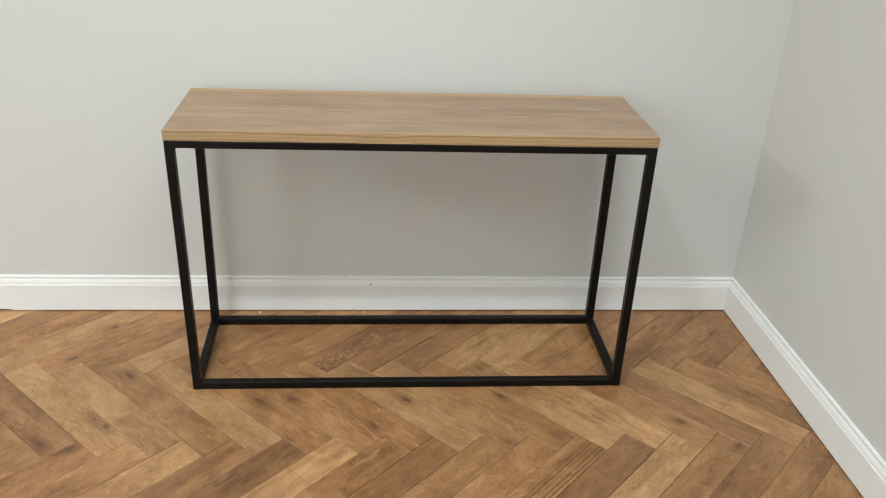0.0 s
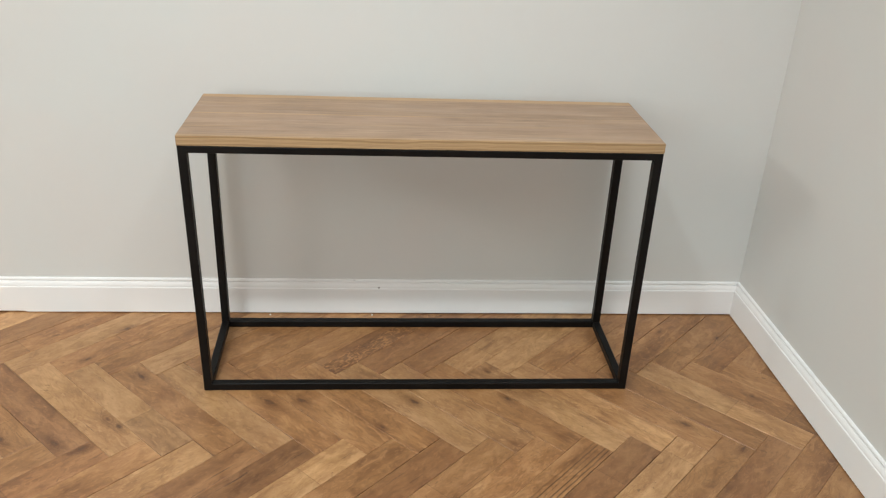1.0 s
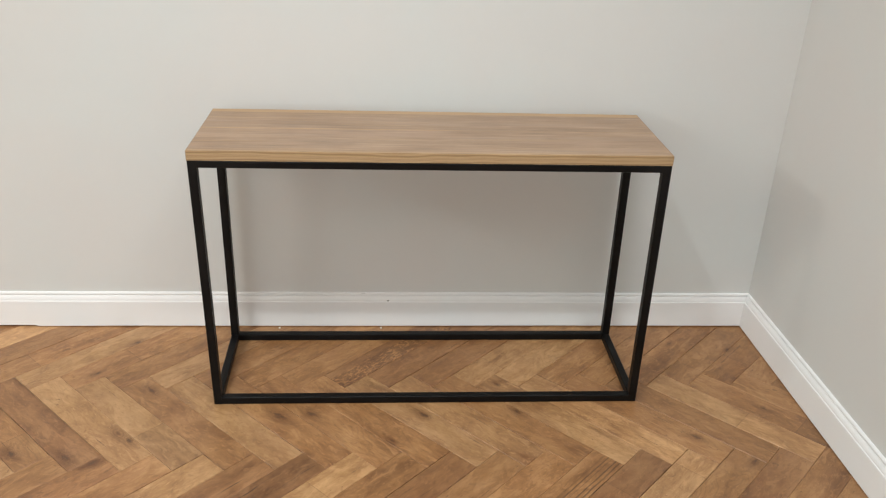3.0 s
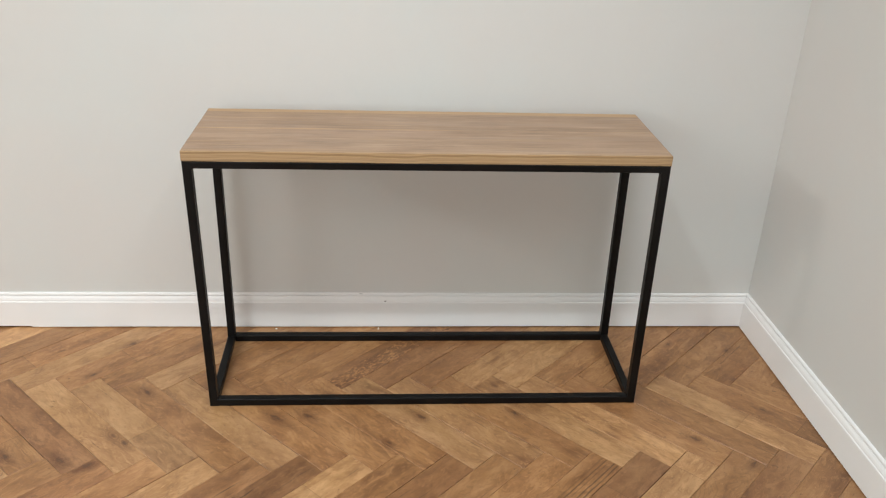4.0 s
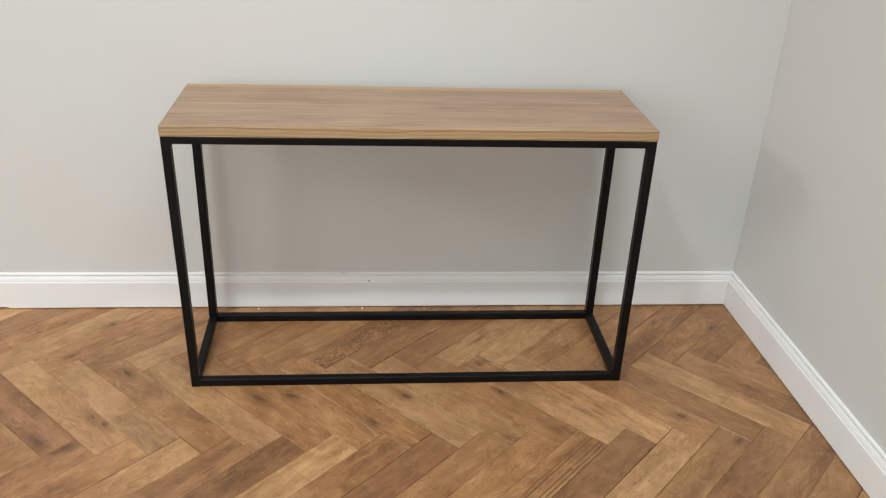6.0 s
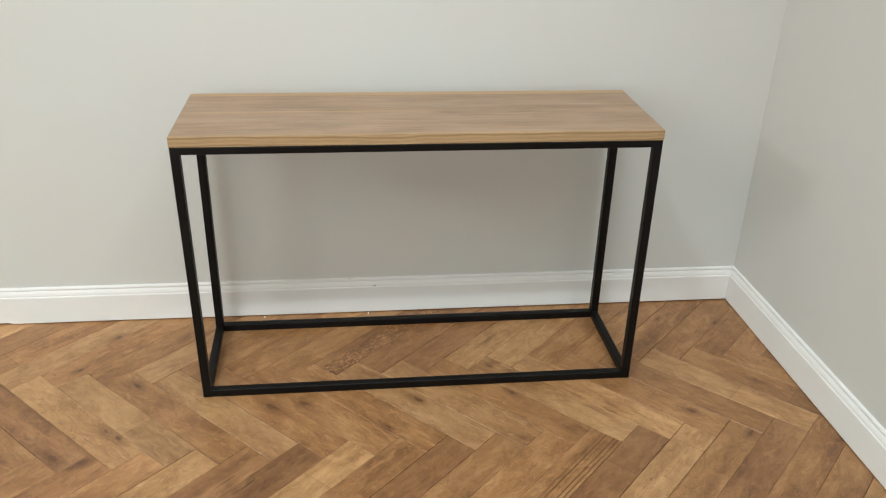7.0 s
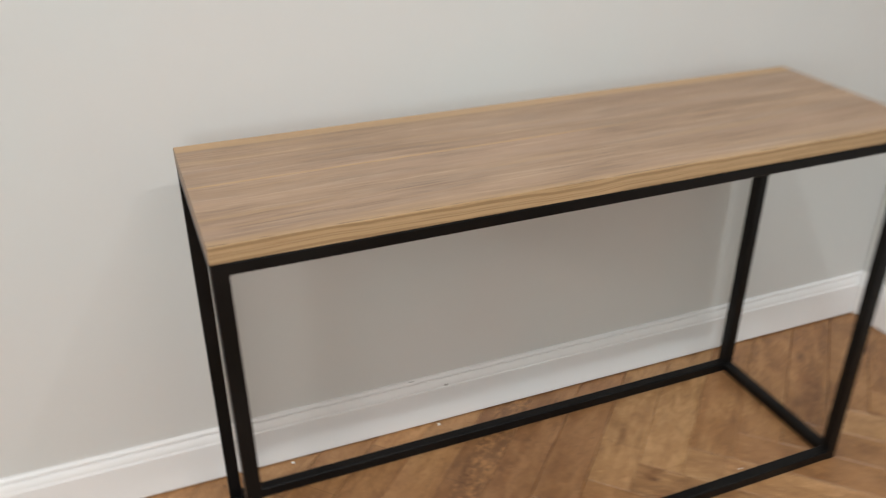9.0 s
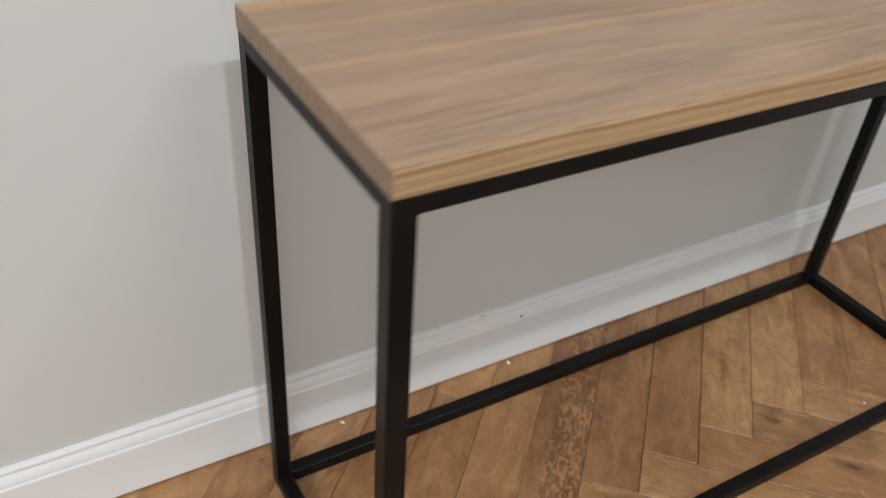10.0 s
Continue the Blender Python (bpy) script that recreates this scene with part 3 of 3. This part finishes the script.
def lay_floor():
    far_verts, far_faces, far_uv = [], [], []
    whole = {}
    limit_n = Vector((1.0, SKEW)).normalized()
    for family, row, k, middle in boards():
        way = ALONG if family == "h" else UP
        side = Vector((-way.y, way.x))
        poly = [middle + way * (a * BOARD_L / 2) + side * (b * BOARD_W / 2) for a, b in ((-1, -1), (1, -1), (1, 1), (-1, 1))]
        cut = poly
        for normal, limit in ((Vector((0, 1)), WALL_Y - 0.006), (Vector((0, -1)), -FRONT), (Vector((-1, 0)), -LEFT),
                              (limit_n, (WALL_X + SKEW * WALL_Y - 0.006) / math.hypot(1, SKEW))):
            cut = clip(cut, normal, limit) if cut else cut
        cut = [p for i, p in enumerate(cut) if (p - cut[i - 1]).length > 0.004]
        if len(cut) < 3:
            continue
        local = [Vector(((p - middle).dot(way), (p - middle).dot(side))) for p in cut]
        area = sum(a.x * b.y - b.x * a.y for a, b in zip(local, local[1:] + local[:1])) / 2
        if area < 0.0004:
            continue
        near = middle.x > -1.75 and middle.y > -1.75
        if near:
            key = tone_of(family, row, k)
            full = len(cut) == 4 and area > BOARD_L * BOARD_W * 0.999
            knot = (0.0, 0.0, 0.0)
            for x, y, size in KNOTS:
                p = Vector((x, y)) - middle
                if abs(p.dot(way)) < BOARD_L / 2 and abs(p.dot(side)) < BOARD_W / 2:
                    knot = (p.dot(way), p.dot(side), size)
            shared = full and not knot[2]
            worn = (0.6, 1.0, 1.5, 0.8, 1.9)[(k * 3 + row + (family == "v")) % 5]
            me = whole.get((key, worn)) if shared else None
            if me is None:
                verts, faces = [], []
                board_skin(local, verts, faces, worn)
                me = bpy.data.meshes.new("board")
                me.from_pydata(verts, [], faces)
                layer = me.uv_layers.new(name="board")
                for loop in me.loops:
                    layer.data[loop.index].uv = me.vertices[loop.vertex_index].co.xy
                mark = me.attributes.new("knot", "FLOAT_VECTOR", "POINT")
                for point in mark.data:
                    point.vector = knot
                me.materials.append(OAK[key])
                if shared:
                    whole[key, worn] = me
            ob = new("board", me)
            ob.parent = floor
            ob.location = (middle.x, middle.y, 0)
            ob.rotation_euler = (0, 0, math.atan2(way.y, way.x))
        else:
            before = len(far_verts)
            board_skin(cut, far_verts, far_faces)
            for x, y, _ in far_verts[before:]:
                p = Vector((x, y)) - middle
                far_uv.append((p.dot(way), p.dot(side)))
    me = bpy.data.meshes.new("far_boards")
    me.from_pydata(far_verts, [], far_faces)
    layer = me.uv_layers.new(name="board")
    for loop in me.loops:
        layer.data[loop.index].uv = far_uv[loop.vertex_index]
    me.materials.append(OAK_FAR)
    rest = new("far_boards", me)
    rest.parent = floor
    tagged(rest, kind="stuff")


# ---- the console table ----
def console_table():
    """Oak top on a welded box frame of square tube. Its own x runs along the top, y to the wall; origin on the floor, middle of the top."""
    wide, deep, high, board, tube, inset = 1.2, TOP_DEEP, TOP_HIGH, TOP_THICK, 0.0225, 0.0006
    top_rail, lean = 0.0190, 0.007      # the front foot beyond the corner is drawn in a little
    table = empty("console_table", (0.3833, -0.0605 - deep / 2, 0))
    tagged(table, "console table with pale oak top on black steel frame", "console table")
    table.rotation_euler = (0, 0, 0.0033)
    # the top: two glued boards
    top = empty("tabletop", (0, 0, 0))
    top.parent = table
    tagged(top, "pale limed oak top glued from two wide boards")
    seam = 0.006
    z0, z1 = high - board, high
    for y0, y1 in ((-deep / 2, seam - 0.0001), (seam + 0.0001, deep / 2)):
        bm = box(-wide / 2, wide / 2, y0, y1, z0, z1, 0.0009, 2)
        part("stave", bm, OAK_TOP, top)
    x1, y1 = wide / 2 - inset, deep / 2 - inset
    x0, y0 = x1 - tube, y1 - tube
    zt = z0 - 0.0003
    # legs stand in the corners, rails run between them, above and below
    for sx in (-1, 1):
        for sy in (-1, 1):
            a, b = sorted((sx * x0, sx * x1))
            c, d = sorted((sy * y0, sy * y1))
            bm = box(a, b, c, d, 0.0004, zt)
            upright = [e for e in bm.edges if abs(e.verts[0].co.z - e.verts[1].co.z) > 0.1]
            round_ = [e for e in upright if (e.verts[0].co.x * sx > (x0 + x1) / 2) == (e.verts[0].co.y * sy > (y0 + y1) / 2)]
            bmesh.ops.bevel(bm, geom=round_, offset=0.0030, segments=4, affect="EDGES", profile=0.5)
            sharp = [e for e in bm.edges if e.is_valid and abs(e.verts[0].co.z - e.verts[1].co.z) < 0.001 and e.verts[0].co.z < 0.1]
            bmesh.ops.bevel(bm, geom=sharp, offset=0.0015, segments=2, affect="EDGES", profile=0.5)
            if sx < 0 and sy < 0:
                for v in bm.verts:
                    v.co.x += lean * (1 - v.co.z / zt)
            part("leg", bm, BLACK, table)

    def rail(a, b, c, d, za, zb, axis):
        bm = box(a, b, c, d, za, zb)
        long = [e for e in bm.edges if abs(e.verts[0].co[axis] - e.verts[1].co[axis]) > 0.1]
        bmesh.ops.bevel(bm, geom=long, offset=0.0030, segments=4, affect="EDGES", profile=0.5)
        return bm

    for name, za, zb in (("top_rail", zt - top_rail, zt), ("foot_rail", 0.0006, 0.0004 + tube)):
        for s in (-1, 1):
            c, d = sorted((s * y0, s * y1))
            part(name, rail(-x0, x0, c + 0.0001, d - 0.0001, za, zb, 0), BLACK, table)
            a, b = sorted((s * x0, s * x1))
            bm = rail(a + 0.0001, b - 0.0001, -y0, y0, za, zb, 1)
            if s < 0 and name == "foot_rail":
                for v in bm.verts:
                    v.co.x += lean * (y0 - v.co.y) / (2 * y0)
            part(name, bm, BLACK, table)
    # small weld fillets in the inner corners
    leg = 0.006
    for sx in (-1, 1):
        for sy in (-1, 1):
            for z, sz in ((zt - top_rail, -1), (0.0004 + tube, 1)):
                m = sy * (y0 + y1) / 2
                rings = [[(sx * (x0 + 0.0005), m + e, z - sz * 0.0005), (sx * (x0 - leg), m + e, z - sz * 0.0005),
                          (sx * (x0 - leg * 0.3), m + e, z + sz * leg * 0.3), (sx * (x0 + 0.0005), m + e, z + sz * leg)] for e in (-0.007, 0.007)]
                if sx < 0 and sy < 0 and sz > 0:
                    rings = [[(x + lean * 0.97, y, z_) for x, y, z_ in ring] for ring in rings]
                part("weld", prism(bmesh.new(), rings), BLACK, table)
    return table


# ---- ceiling lights ----
def ceiling_light(length, width):
    lamp = empty("ceiling_light", (0, 0, ROOM_H))
    kind = "wide" if width > 0.2 else "long slim" if length > 0.5 else "short slim"
    tagged(lamp, f"{kind} unseen white metal light fitting on the ceiling", "ceiling light", "ceiling lights")
    half, deep = length / 2 + 0.02, width / 2 + 0.015
    part("body", box(-half, half, -deep, deep, -0.035, 0.0, 0.004), TRIM_PAINT, lamp)
    for s in (-1, 1):
        part("end_cap", box(s * half - 0.012, s * half + 0.012, -deep, deep, -0.044, -0.001, 0.003), TRIM_PAINT, lamp)
    return lamp


for x, y, length, width, watts, colour in BATTENS:
    ceiling_light(length, width).location = (x, y, ROOM_H)
    data = bpy.data.lights.new("unseen_area_lamp", "AREA")
    data.shape, data.size, data.size_y, data.energy, data.color = "RECTANGLE", length, width, watts, colour
    lamp = new("unseen_area_lamp", data)
    lamp.matrix_world = pose(x, y, ROOM_H - 0.04)


def downlight():
    """White ring flush with the ceiling round a recessed reflector."""
    lamp = empty("downlight", (0, 0, ROOM_H))
    tagged(lamp, "round white recessed downlight tilted to the wall", "downlight", "downlights")
    for name, radii, z0, z1 in (("rim", (0.070, 0.095), -0.010, -0.0005), ("reflector", (0.066, 0.0695), -0.009, -0.0010)):
        bm = bmesh.new()
        rings = [[bm.verts.new((r * math.cos(a), r * math.sin(a), z)) for a in (i * math.tau / 32 for i in range(32))]
                 for r, z in ((radii[0], z1), (radii[0], z0), (radii[1], z0), (radii[1], z1))]
        for p, q in zip(rings, rings[1:] + rings[:1]):
            for i in range(32):
                bm.faces.new((p[i], p[(i + 1) % 32], q[(i + 1) % 32], q[i]))
        part(name, bm, TRIM_PAINT, lamp)
    return lamp


for x, y, watts, beam in DOWNLIGHTS:
    downlight().location = (x, y, ROOM_H)
    data = bpy.data.lights.new("downlight_lamp", "SPOT")
    data.energy, data.color, data.spot_size, data.spot_blend, data.shadow_soft_size = watts, COOL, math.radians(beam), 1.0, 0.06
    new("downlight_lamp", data).matrix_world = pose(x, y, ROOM_H - 0.03, 25.0)

console_table()


# ---- small marks and litter ----
def fleck(name, at, size, material, label, category, seed):
    """A tiny uneven chip or mark."""
    rng = random.Random(seed)
    bm = bmesh.new()
    bmesh.ops.create_icosphere(bm, subdivisions=2, radius=1)
    for v in bm.verts:
        v.co *= 1 + rng.uniform(-0.25, 0.25)
        v.co = Vector((v.co.x * size[0], v.co.y * size[1], v.co.z * size[2]))
    ob = part(name, bm, material)
    ob.location = at
    return tagged(ob, label, category)


fleck("paint_chip", (0.2489, -0.0085, 0.0018), (0.0024, 0.0048, 0.0024), CHIP, "tiny white paint chip lying by the skirting", "paint chip", 1)
fleck("paint_chip", (-0.0778, -0.0090, 0.0012), (0.0034, 0.0034, 0.0020), CHIP, "small curled white paint chip lying by the skirting", "paint chip", 2)
fleck("paint_chip", (0.7760, -0.3703, 0.0010), (0.0026, 0.0020, 0.0010), CHIP, "tiny white paint chip on the oak boards", "paint chip", 3)
fleck("nail_hole", (0.2715, 0.0032, 0.0941), (0.0042, 0.0006, 0.0042), DARK_HOLE, "small dark unfilled nail hole in the skirting", "nail hole", 4)
fleck("scuff", (0.1929, 0.0100, 0.1196), (0.0060, 0.0010, 0.0005), DARK_HOLE, "short dark scuff on the skirting's top edge", "scuff", 5)
lay_floor()
